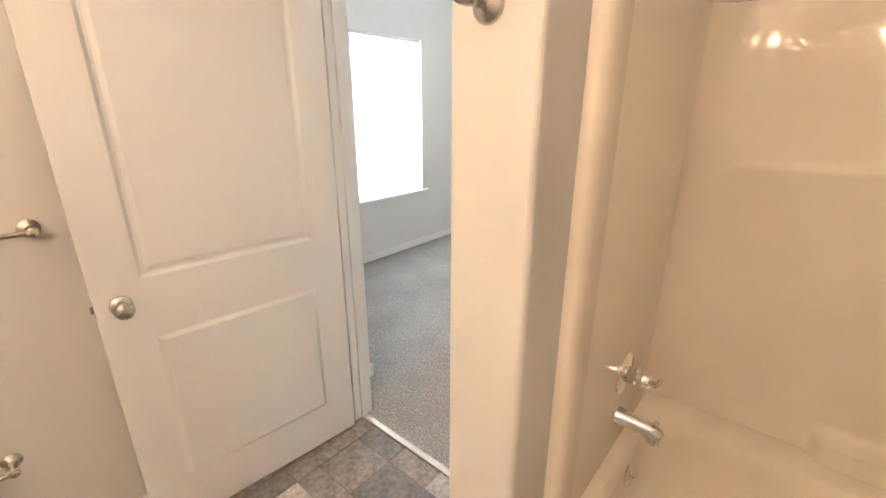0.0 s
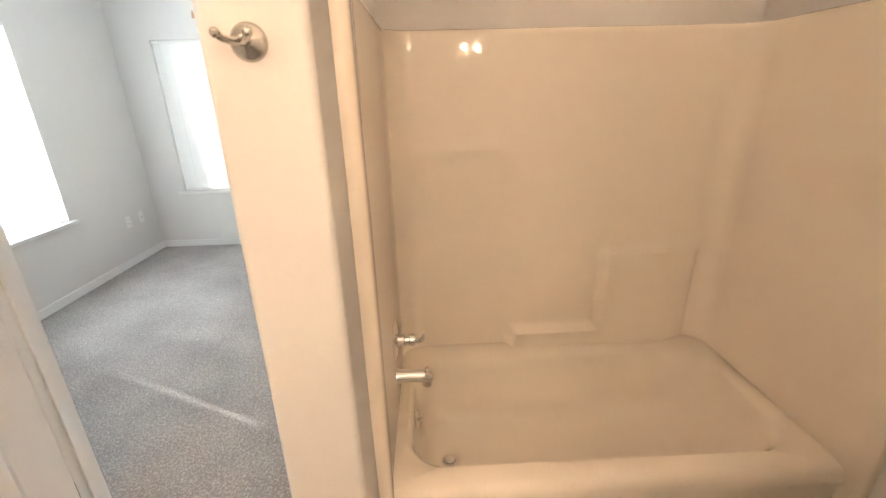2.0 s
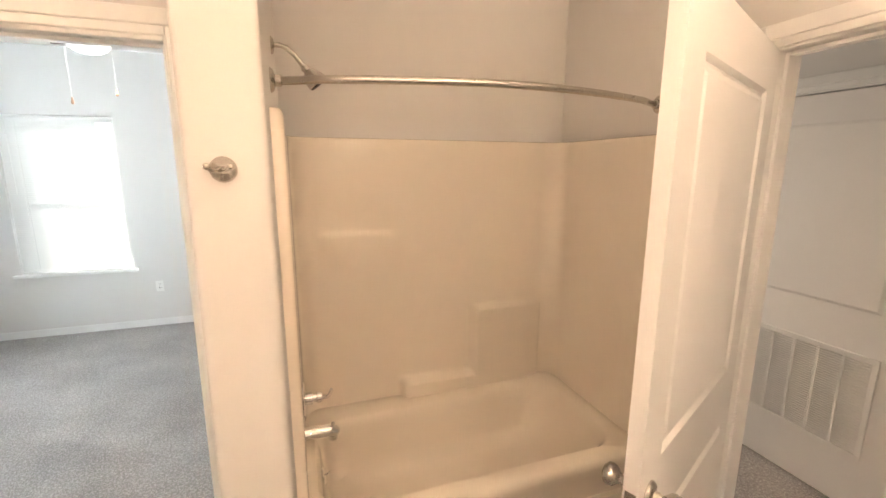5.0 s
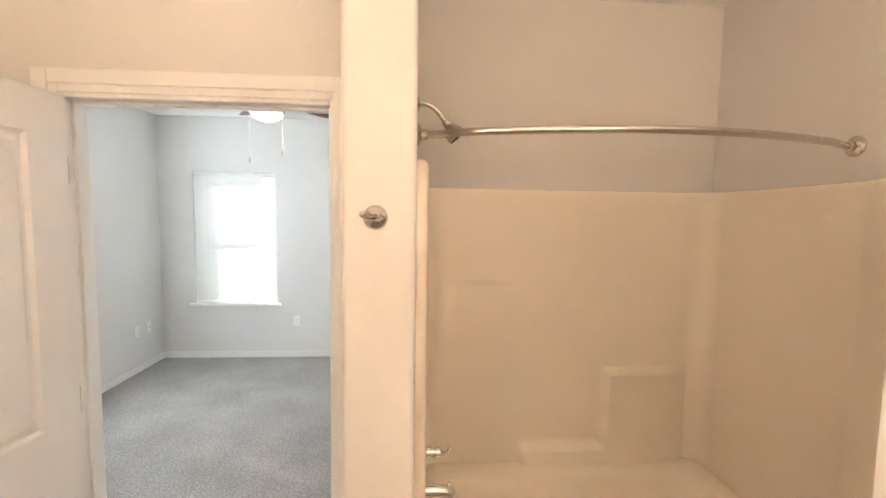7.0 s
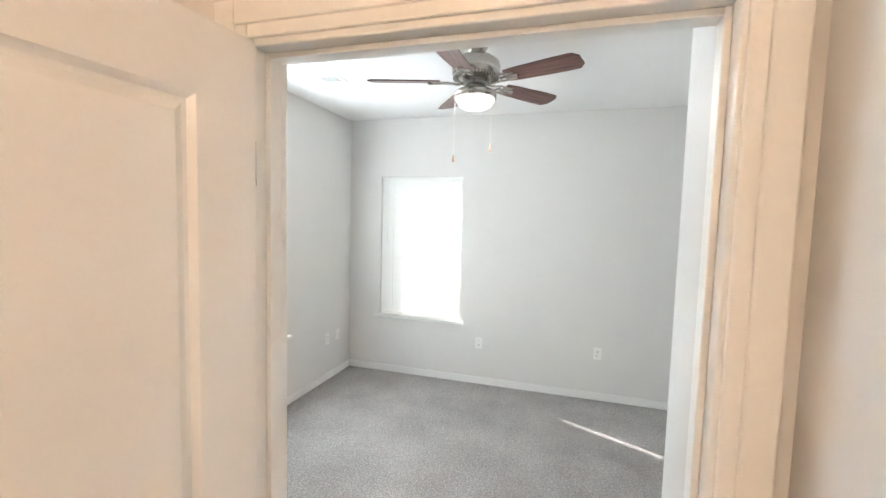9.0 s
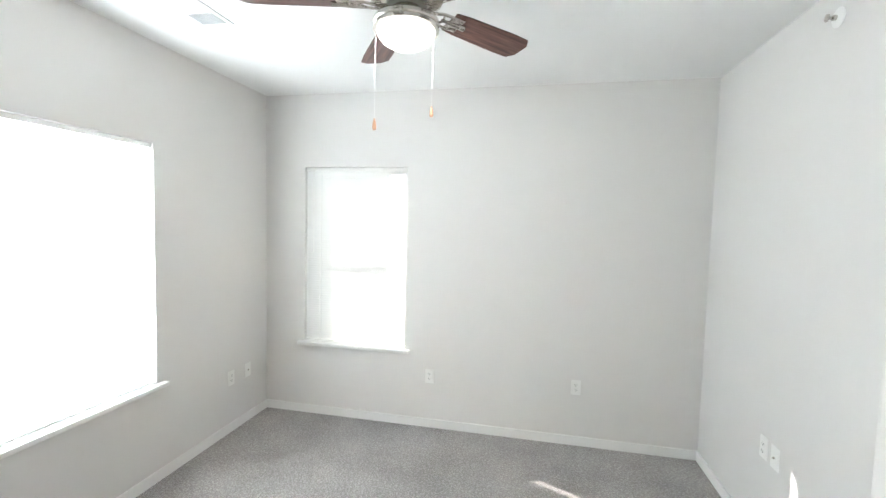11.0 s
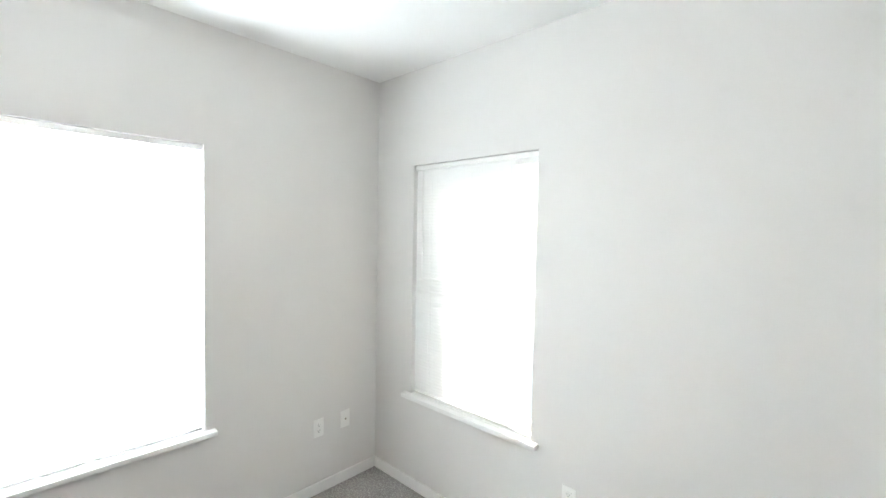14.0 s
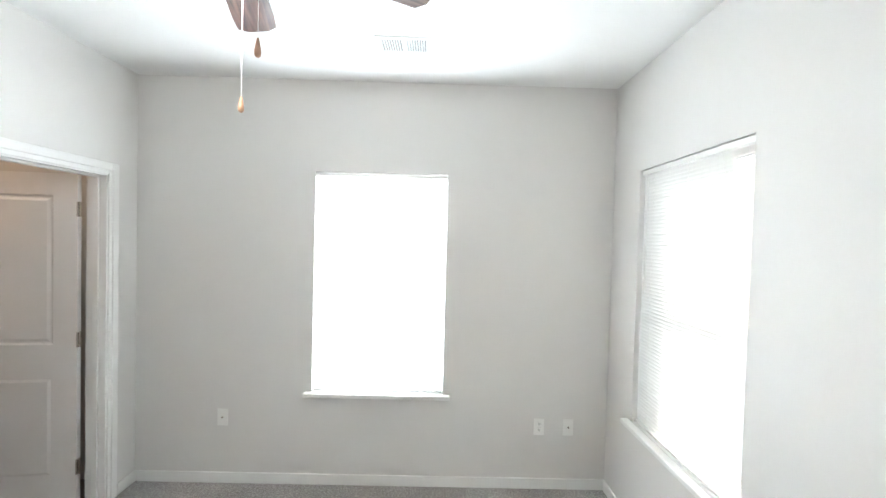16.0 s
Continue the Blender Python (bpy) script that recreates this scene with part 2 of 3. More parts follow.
structure("wall_tub_stub", bm, PAINT, "light grey painted drywall end wall beside the bathtub", "wall")
boxes("wall_tub_back", PAINT, WL, "wall", [(2.868, 0.36, 0, 4.53, 0.48, H)])
boxes("wall_bathroom_east", PAINT, WL, "wall", [(4.41, -0.79, 0, 4.53, 0.36, H), (4.41, -2.9, 0, 4.53, -1.70, H), (4.41, -1.70, 2.05, 4.53, -0.79, H)])
boxes("wall_bathroom_south", PAINT, WL, "wall", [(1.38, -2.72, 0, 4.53, -2.60, H)])
boxes("wall_hall_east", PAINT, WL, "wall", [(5.42, -0.055, 0, 5.56, 1.5, H), (5.42, -3.02, 0, 5.56, -0.895, H), (5.42, -0.895, 2.05, 5.56, -0.055, H), (5.54, -0.895, 0, 5.56, -0.055, 2.05)])
boxes("wall_hall_north", PAINT, WL, "wall", [(4.53, 1.5, 0, 5.56, 1.62, H)])
boxes("wall_hall_west", PAINT, WL, "wall", [(4.41, 0.48, 0, 4.53, 1.5, H)])
boxes("wall_hall_south", PAINT, WL, "wall", [(4.53, -3.02, 0, 5.56, -2.9, H)])
boxes("ceiling", CEIL, "flat white painted ceiling with a light texture", "ceiling", [(-0.14, -3.02, H, 5.56, 3.35, H + 0.12)])

# ---- floors ----
boxes("floor", CARPET, "grey-beige speckled cut-pile carpet on the bedroom floor", "carpet", [(-0.14, -0.245, -0.12, 5.56, 3.35, 0.0), (-0.14, -1.72, -0.12, 1.38, -0.245, 0.0)])
boxes("floor_hall", CARPET, "grey-brown speckled cut-pile carpet in the hall", "carpet", [(4.47, -3.02, -0.12, 5.56, -0.245, 0.0)])

# ---- baseboards ----
def baseboard(name, items):
    bm = bmesh.new()
    for x0, y0, x1, y1 in items:
        box(bm, x0, y0, 0.0, x1, y1, 0.074, bevel=0.004)
    return structure(name, bm, TRIM, "white painted wooden baseboard along the wall", "baseboard")


baseboard("baseboard_bedroom", [(0.0, 0.015, 0.013, 3.21), (0.013, 3.197, 3.507, 3.21), (3.507, 0.493, 3.52, 3.21), (2.698, 0.48, 3.52, 0.493), (2.672, -0.178, 2.685, 0.493), (0.0, 0.0, 0.17, 0.013), (1.08, 0.0, 1.513, 0.013), (1.50, -0.182, 1.513, 0.0), (1.50, -0.195, 1.654, -0.182)])
baseboard("baseboard_bathroom", [(1.50, -2.60, 1.513, -0.318), (2.672, -0.72, 2.685, -0.318), (2.672, -0.733, 2.868, -0.72), (1.513, -2.60, 4.41, -2.587), (4.397, -0.72, 4.41, -0.56), (4.397, -2.587, 4.41, -1.77)])
baseboard("baseboard_hall", [(5.407, 0.02, 5.42, 1.5), (5.407, -2.9, 5.42, -0.97), (4.53, -0.72, 4.543, 1.5)])


# ---- door frames ----
def door_frame(name, axis, a0, a1, w0, w1, top, sides, label, head=0.016):
    """Jambs and casing round an opening from a0 to a1 along one axis, through a wall from w0 to w1."""
    root = tagged(new(name), label, "door frame", kind="structure")

    def put(nm, u0, u1, v0, v1, z0, z1, bev=0.004):
        bm = bmesh.new()
        if axis == "x":
            box(bm, u0, v0, z0, u1, v1, z1, bevel=bev)
        else:
            box(bm, v0, u0, z0, v1, u1, z1, bevel=bev)
        part(nm, bm, TRIM, root)
    put("jamb", a0, a0 + 0.016, w0 - 0.002, w1 + 0.002, 0, top)
    put("jamb", a1 - 0.016, a1, w0 - 0.002, w1 + 0.002, 0, top)
    put("head_jamb", a0 + 0.016, a1 - 0.016, w0 - 0.002, w1 + 0.002, top - head, top)
    mid = (w0 + w1) / 2
    put("door_stop", a0 + 0.016, a0 + 0.028, mid - 0.018, mid + 0.018, 0, top - 0.016, 0.002)
    put("door_stop", a1 - 0.028, a1 - 0.016, mid - 0.018, mid + 0.018, 0, top - 0.016, 0.002)
    put("door_stop", a0 + 0.028, a1 - 0.028, mid - 0.018, mid + 0.018, top - head - 0.012, top - head, 0.002)
    for s in sides:
        face, out = (w0, -1) if s < 0 else (w1, 1)
        for k, (d0, th) in enumerate(((0.0, 0.011), (0.026, 0.017))):
            lo, hi = sorted((face, face + out * th))
            put("casing", a0 - 0.066, a0 + 0.008 - d0, lo, hi, 0, top + 0.066 if k else top + 0.066)
            put("casing", a1 - 0.008 + d0, a1 + 0.066, lo, hi, 0, top + 0.066)
            put("casing", a0 + 0.008 - d0, a1 - 0.008 + d0, lo, hi, top - 0.008 + d0, top + 0.066)
    return root


DF = "white painted door frame with moulded casing"
door_frame("door_frame_bathroom", "x", 1.722, 2.595, -0.30, -0.195, 2.055, (-1, 1), DF, 0.022)
door_frame("door_frame_closet", "x", 0.245, 1.005, -0.12, 0.0, 2.045, (-1, 1), DF)
door_frame("door_frame_hall", "y", -1.70, -0.79, 4.41, 4.53, 2.055, (-1, 1), DF)
door_frame("door_frame_mechanical", "y", -0.895, -0.055, 5.42, 5.54, 2.055, (-1,), DF)


# ---- doors ----
def door_leaf(name, w, m, label, h=2.03, grille=False, stile=0.125):
    """Two-panel moulded leaf: hinge edge at x = 0, leaf along +x, thickness along y, foot at z = 0.012."""
    th, bm = 0.035, bmesh.new()
    xs = [0, stile, w - stile, w]
    zs = [0.012, 0.20, 0.80, 1.00, h - 0.13, h]
    for side in (0, 1):
        y = -th / 2 if side == 0 else th / 2
        vs = [[bm.verts.new((x, y, z)) for z in zs] for x in xs]
        panels = []
        for i in range(3):
            for j in range(5):
                q = [vs[i][j], vs[i + 1][j], vs[i + 1][j + 1], vs[i][j + 1]]
                f = bm.faces.new(q if side == 0 else q[::-1])
                if i == 1 and (j == 3 or (j == 1 and not grille)):
                    panels.append(f)
        for f in panels:
            bmesh.ops.inset_individual(bm, faces=[f], thickness=0.016, depth=-0.010)
            bmesh.ops.inset_individual(bm, faces=[f], thickness=0.012, depth=0.0)
            bmesh.ops.inset_individual(bm, faces=[f], thickness=0.022, depth=0.007)
    for x0, z0, x1, z1 in ((0, zs[0], w, zs[0]), (0, h, w, h)):
        bm.faces.new([bm.verts.new(p) for p in ((x0, -th / 2, z0), (x1, -th / 2, z1), (x1, th / 2, z1), (x0, th / 2, z0))])
    for x in (0, w):
        bm.faces.new([bm.verts.new(p) for p in ((x, -th / 2, zs[0]), (x, th / 2, zs[0]), (x, th / 2, h), (x, -th / 2, h))])
    bmesh.ops.remove_doubles(bm, verts=bm.verts, dist=0.0004)
    ob = tagged(part(name, bm, DOOR), label, "door", kind="structure")
    ob.matrix_world = m
    return ob


def door_knob(door, w, z=0.93):
    for s in (-1, 1):
        bm = bmesh.new()
        lathe(bm, [(0.031, 0), (0.031, 0.004), (0.026, 0.010), (0.013, 0.013), (0.011, 0.030), (0.016, 0.036), (0.025, 0.045), (0.0275, 0.055), (0.0255, 0.064), (0.018, 0.070), (0.006, 0.072)],
              pose(w - 0.065, s * 0.0175, z, -90 * s))
        part("door_knob", bm, NICKEL, door, "brushed nickel round knob", smooth=True)
    bm = bmesh.new()
    box(bm, w - 0.001, -0.0125, z - 0.029, w + 0.0015, 0.0125, z + 0.029, bevel=0.0007)
    plate = part("latch_plate", bm, NICKEL, door, "brushed nickel latch plate")
    bm = bmesh.new()
    box(bm, w + 0.001, -0.007, z - 0.011, w + 0.010, 0.007, z + 0.011, bevel=0.003)
    part("latch_bolt", bm, NICKEL, plate)


def door_hinges(door, side, zs=(0.28, 1.05, 1.80)):
    for z in zs:
        bm = bmesh.new()
        lathe(bm, [(0.0055, -0.045), (0.0055, 0.045)], Matrix.Translation((-0.003, side * 0.021, z)), 12)
        box(bm, -0.0022, side * -0.0172, z - 0.044, 0.0008, side * 0.0172, z + 0.044)
        box(bm, -0.022, side * 0.016, z - 0.044, 0.0, side * 0.0185, z + 0.044)
        part("hinge", bm, NICKEL, door, "brushed nickel butt hinge")


LD = "white two-panel moulded interior door standing open"
# bathroom door, swung back beside the towel bar wall
d1 = door_leaf("door_1", 0.835, pose(1.747, -0.325, 0, 0, 0, -95.5), LD)
door_knob(d1, 0.835)
door_hinges(d1, -1)
# hall door, half open into the bathroom
d2 = door_leaf("door_2", 0.875, pose(4.382, -0.817, 0, 0, 0, 180 + 25.5), LD)
door_knob(d2, 0.875)
door_hinges(d2, -1)
# closet door, swung into the closet
d3 = door_leaf("door_3", 0.735, pose(0.275, -0.15, 0, 0, 0, -82), LD, stile=0.13)
door_knob(d3, 0.735)
door_hinges(d3, 1, (0.25, 1.03, 1.82))
# mechanical closet door with the return-air grille
d4 = door_leaf("door_4", 0.808, pose(5.435, -0.879, 0, 0, 0, 90), "white closed panel door with a louvred return-air grille", grille=True)


def return_grille():
    y0, y1, z0, z1, x = -0.775, -0.175, 0.28, 0.80, 5.4165
    root = tagged(new("return_air_grille"), "white louvred metal return-air grille set in a door", "vent")
    bm = bmesh.new()
    for a in ((y0, z0, y1, z0 + 0.025), (y0, z1 - 0.025, y1, z1), (y0, z0 + 0.025, y0 + 0.025, z1 - 0.025), (y1 - 0.025, z0 + 0.025, y1, z1 - 0.025)):
        box(bm, x - 0.010, a[0], a[1], x, a[2], a[3], bevel=0.002)
    part("frame", bm, WHITEDUCT, root)
    bm = bmesh.new()
    box(bm, x - 0.0012, y0 + 0.02, z0 + 0.02, x - 0.0004, y1 - 0.02, z1 - 0.02)
    part("backing", bm, WHITEDUCT, root, "white metal backing behind the louvres")
    for k in range(1, 5):
        yy = y0 + 0.025 + k * (y1 - y0 - 0.05) / 5
        bm = bmesh.new()
        box(bm, x - 0.009, yy - 0.006, z0 + 0.025, x - 0.0015, yy + 0.006, z1 - 0.025)
        part("mullion", bm, WHITEDUCT, root)
    me = bpy.data.meshes.new("louvre")
    bm = bmesh.new()
    box(bm, -0.0009, y0 + 0.025, -0.0066, 0.0009, y1 - 0.025, 0.0066)
    bmesh.ops.rotate(bm, verts=bm.verts, cent=(0, 0, 0), matrix=Matrix.Rotation(radians(-42), 3, 'Y'))
    bm.to_mesh(me)
    bm.free()
    me.materials.append(WHITEDUCT)
    n = 38
    for k in range(n):
        ob = new("louvre", me)
        ob.parent = root
        ob.location = (x - 0.0058, 0, z0 + 0.031 + k * (z1 - z0 - 0.062) / (n - 1))


return_grille()


# ---- windows ----
def window(name, m, width, gap0, gap1, tilted, hole):
    """Window in local axes: x along the wall, y outwards, z up; the wall's inner face is y = 0."""
    z0, z1 = 0.638, 2.13
    root = tagged(new(name), "white vinyl window with a painted sill, bright with daylight", "window", kind="structure")
    root.matrix_world = m

    def put(nm, mat, bev, *items, label=""):
        bm = bmesh.new()
        for it in items:
            box(bm, *it, bevel=bev)
        return part(nm, bm, mat, root, label)
    w = width
    put("window_sill", TRIM, 0.006, (-0.048, -0.048, z0 - 0.028, w + 0.048, 0.0, z0), (0.001, 0.0, z0 - 0.012, w - 0.001, 0.09, z0), label="white painted wooden sill")
    f = 0.045
    put("window_frame", TRIM, 0.003, (0, 0.092, z0, f, 0.135, z1), (w - f, 0.092, z0, w, 0.135, z1), (f, 0.092, z0, w - f, 0.135, z0 + f), (f, 0.092, z1 - f, w - f, 0.135, z1))
    mid = (z0 + z1) / 2
    put("meeting_rail", TRIM, 0.003, (f, 0.096, mid - 0.02, w - f, 0.128, mid + 0.02))
    for a, b in ((z0 + f, mid - 0.02), (mid + 0.02, z1 - f)):
        p = put("pane", GLASS, 0, (f, 0.112, a, w - f, 0.116, b))
        p.visible_shadow = False
    # the blind hangs inside the reveal
    blind = tagged(new("window_blind"), "white horizontal mini blind lowered over the window", "blind", group="bedroom blinds")
    blind.matrix_world = m

    def bput(nm, bm, mat=SLAT, smooth=False):
        return part(nm, bm, mat, blind, smooth=smooth)
    bm = bmesh.new()
    box(bm, 0.004, 0.012, z1 - 0.030, w - 0.004, 0.042, z1 - 0.002, bevel=0.003)
    bput("head_rail", bm, PLASTIC)
    bm = bmesh.new()
    box(bm, 0.006, 0.015, z0 + 0.004, w - 0.006, 0.040, z0 + 0.018, bevel=0.003)
    bput("bottom_rail", bm, PLASTIC)
    me = bpy.data.meshes.new("slat")
    bm = bmesh.new()
    tilt, rows = radians(tilted), []
    for k in range(5):
        u = -0.0125 + k * 0.00625
        v = 0.0022 * (1 - (u / 0.0125) ** 2)
        yy, zz = u * math.cos(tilt) - v * math.sin(tilt), u * math.sin(tilt) + v * math.cos(tilt)
        rows.append([bm.verts.new((x, yy, zz)) for x in (gap0, 0.1395 - hole, 0.1395 + hole, w - 0.1795 - hole, w - 0.1795 + hole, w - gap1)])
    for a, b in zip(rows, rows[1:]):
        for i in (0, 2, 4):
            bm.faces.new((a[i], a[i + 1], b[i + 1], b[i]))
    bm.to_mesh(me)
    bm.free()
    me.materials.append(SLAT)
    me.shade_smooth()
    n = 72
    for k in range(n):
        ob = new("slat", me)
        ob.parent = blind
        ob.location = (0, 0.0275, z0 + 0.032 + k * (z1 - z0 - 0.078) / (n - 1))
        ob.rotation_euler = (radians(random.uniform(-1.5, 1.5)), 0, 0)
    for x in (0.130, w / 2, w - 0.19):
        bm = bmesh.new()
        for y in (0.0175, 0.0375):
            tube(bm, [(x, y, z0 + 0.012), (x, y, z1 - 0.02)], 0.0008, 6)
        bput("ladder_cord", bm, PLASTIC)
    bm = bmesh.new()
    tube(bm, [(0.075, 0.008, z1 - 0.03), (0.078, 0.006, z1 - 0.72)], 0.0035, 8)
    bput("tilt_wand", bm, PLASTIC)


window("window_1", pose(0, 1.19, 0, 0, 0, 90), 0.89, 0.010, 0.010, -78, 0.006)
window("window_2", pose(0.37, 3.21, 0), 0.91, 0.006, 0.155, -76, 0.0008)


# ---- bathtub with its surround ----
TX0, TX1, TYB, TYF, RIM = 2.872, 4.406, 0.356, -0.50, 0.40


def rounded(x0, y0, x1, y1, r, n=8):
    pts = []
    for cx, cy, a in ((x1 - r, y1 - r, 0), (x0 + r, y1 - r, 90), (x0 + r, y0 + r, 180), (x1 - r, y0 + r, 270)):
        for k in range(n + 1):
            t = radians(a + 90 * k / n)
            pts.append((cx + r * math.cos(t), cy + r * math.sin(t)))
    return pts


def bathtub():
    root = tagged(new("bathtub"), "glossy almond fibreglass bathtub with moulded shower surround", "bathtub")
    bm = bmesh.new()
    loops = []
    for inset, z, r in ((0.0, RIM - 0.06, 0.02), (0.0, RIM - 0.034, 0.02), (0.004, RIM - 0.018, 0.022), (0.013, RIM - 0.006, 0.026), (0.030, RIM, 0.03)):
        loops.append([(x, y, z) for x, y in rounded(TX0 + inset, TYF + inset, TX1 - inset, TYB - inset, r)])
    for a, b, c, d, z, r in ((0.065, 0.095, 0.09, 0.155, RIM, 0.13), (0.075, 0.108, 0.10, 0.168, RIM - 0.012, 0.14), (0.085, 0.125, 0.108, 0.178, RIM - 0.05, 0.14),
                             (0.105, 0.20, 0.125, 0.195, 0.18, 0.13), (0.13, 0.27, 0.145, 0.215, 0.115, 0.12), (0.18, 0.33, 0.19, 0.26, 0.085, 0.10)):
        loops.append([(x, y, z) for x, y in rounded(TX0 + a, TYF + c, TX1 - b, TYB - d, r)])
    rings = [[bm.verts.new(p) for p in lp] for lp in loops]
    n = len(rings[0])
    for a, b in zip(rings, rings[1:]):
        for k in range(n):
            bm.faces.new((a[k], a[(k + 1) % n], b[(k + 1) % n], b[k]))
    bm.faces.new(rings[-1])
    part("basin", bm, ACRYL, root, smooth=True)
    # apron with a raised lower panel
    bm = bmesh.new()
    box(bm, TX0, TYF + 0.012, 0.0, TX1, TYF + 0.05, RIM - 0.045)
    part("apron", bm, ACRYL, root)
    bm = bmesh.new()
    pts = rounded(TX0 + 0.05, -0.2, TX1 - 0.05, 0.225, 0.05, 6)
    lo = [bm.verts.new((x, TYF + 0.014, max(z, 0.0))) for x, z in pts]
    hi = [bm.verts.new((TX0 + 0.06 + (x - TX0 - 0.05) * (TX1 - TX0 - 0.12) / (TX1 - TX0 - 0.10), TYF - 0.002, max(z - 0.012, 0.0))) for x, z in pts]
    for k in range(len(pts)):
        if (lo[k].co - lo[(k + 1) % len(pts)].co).length > 1e-5:
            bm.faces.new((lo[k], lo[(k + 1) % len(pts)], hi[(k + 1) % len(pts)], hi[k]))
    bm.faces.new(hi)
    bmesh.ops.remove_doubles(bm, verts=bm.verts, dist=0.0005)
    part("apron_panel", bm, ACRYL, root, smooth=True)
    bm = bmesh.new()
    box(bm, TX0, TYF - 0.012, 0.0, TX1, TYF + 0.011, 0.018, bevel=0.004)
    part("base_trim", bm, SEAL, root, "white caulked trim strip at the floor")
    # surround walls: one moulded sheet round three sides, coved corners, ledges swelling out of the back
    t, r, top = 0.026, 0.10, 1.81
    plan = [(TX0 + t, -0.50 + k * (TYB - t - r + 0.50) / 6) for k in range(6)]
    for k in range(9):
        a = radians(180 - 90 * k / 8)
        plan.append((TX0 + t + r + r * math.cos(a), TYB - t - r + r * math.sin(a)))
    xa, xb = TX0 + t + r, TX1 - t - r
    plan += [(xa + k * (xb - xa) / 130, TYB - t) for k in range(1, 130)]
    for k in range(9):
        a = radians(90 - 90 * k / 8)
        plan.append((TX1 - t - r + r * math.cos(a), TYB - t - r + r * math.sin(a)))
    plan += [(TX1 - t, TYB - t - r - k * (TYB - t - r + 0.50) / 6) for k in range(1, 7)]

    def ease(a, b, v):
        u = min(max((v - a) / (b - a), 0.0), 1.0)
        return u * u * (3 - 2 * u)

    def relief(x, z):
        fade = 1 - ease(4.10, 4.36, x)
        rest = ease(3.825, 3.870, x) * (1 - ease(0.862, 0.905, z))
        arm = ease(3.395, 3.445, x) * (1 - ease(0.468, 0.512, z))
        soap = ease(2.99, 3.07, x) * (1 - ease(3.32, 3.42, x)) * ease(1.02, 1.328, z) * (1 - ease(1.328, 1.350, z))
        return 0.052 * max(rest, arm) * fade + 0.020 * soap
    levels = [(RIM - 0.02 + k * (top - 0.012 - RIM + 0.02) / 125, 0.0) for k in range(126)] + [(top - 0.003, 0.004), (top, 0.012), (top, t - 0.003)]
    bm = bmesh.new()
    grid = []
    for z, out in levels:
        row = []
        for i, (x, y) in enumerate(plan):
            d = (Vector(plan[min(i + 1, len(plan) - 1)]) - Vector(plan[max(i - 1, 0)])).normalized()
            row.append(bm.verts.new((x - d.y * out, y + d.x * out - (relief(x, z) if y > TYB - t - 0.001 else 0.0), z)))
        grid.append(row)
    for a, b in zip(grid, grid[1:]):
        for k in range(len(plan) - 1):
            bm.faces.new((a[k], a[k + 1], b[k + 1], b[k]))
    part("surround", bm, ACRYL, root, smooth=True)
    # front columns of the surround: rounded noses that die back into the sheet
    nose = [(0, 0), (0.018, 0), (0.026, 0.003), (0.032, 0.010), (0.035, 0.020), (0.0355, 0.036), (0.0345, 0.062), (0.032, 0.096), (0.029, 0.126), (0.0275, 0.152), (0.0265, 0.170), (0, 0.170)]
    for x, s, zt in ((TX0 - 0.003, 1, 1.832), (TX1 + 0.003, -1, 1.818)):
        bm = bmesh.new()
        rings = []
        for drop, inset in ((None, 0.0), (0.020, 0.0), (0.008, 0.003), (0.002, 0.008), (0.0, 0.014)):
            rings.append([bm.verts.new((x + s * max(a - inset, 0.0), -0.555 + b + inset * (1 - b / 0.17), 0.0 if drop is None else zt - drop - (zt - 1.809) * ease(0.03, 0.16, b))) for a, b in nose])
        for a, b in zip(rings, rings[1:]):
            for k in range(len(nose)):
                bm.faces.new((a[k], a[(k + 1) % len(nose)], b[(k + 1) % len(nose)], b[k]))
        bm.faces.new(rings[-1])
        part("front_column", bm, ACRYL, root, smooth=True)


bathtub()
FX, FY = TX0 + 0.026, -0.09   # face that carries the taps, and their line


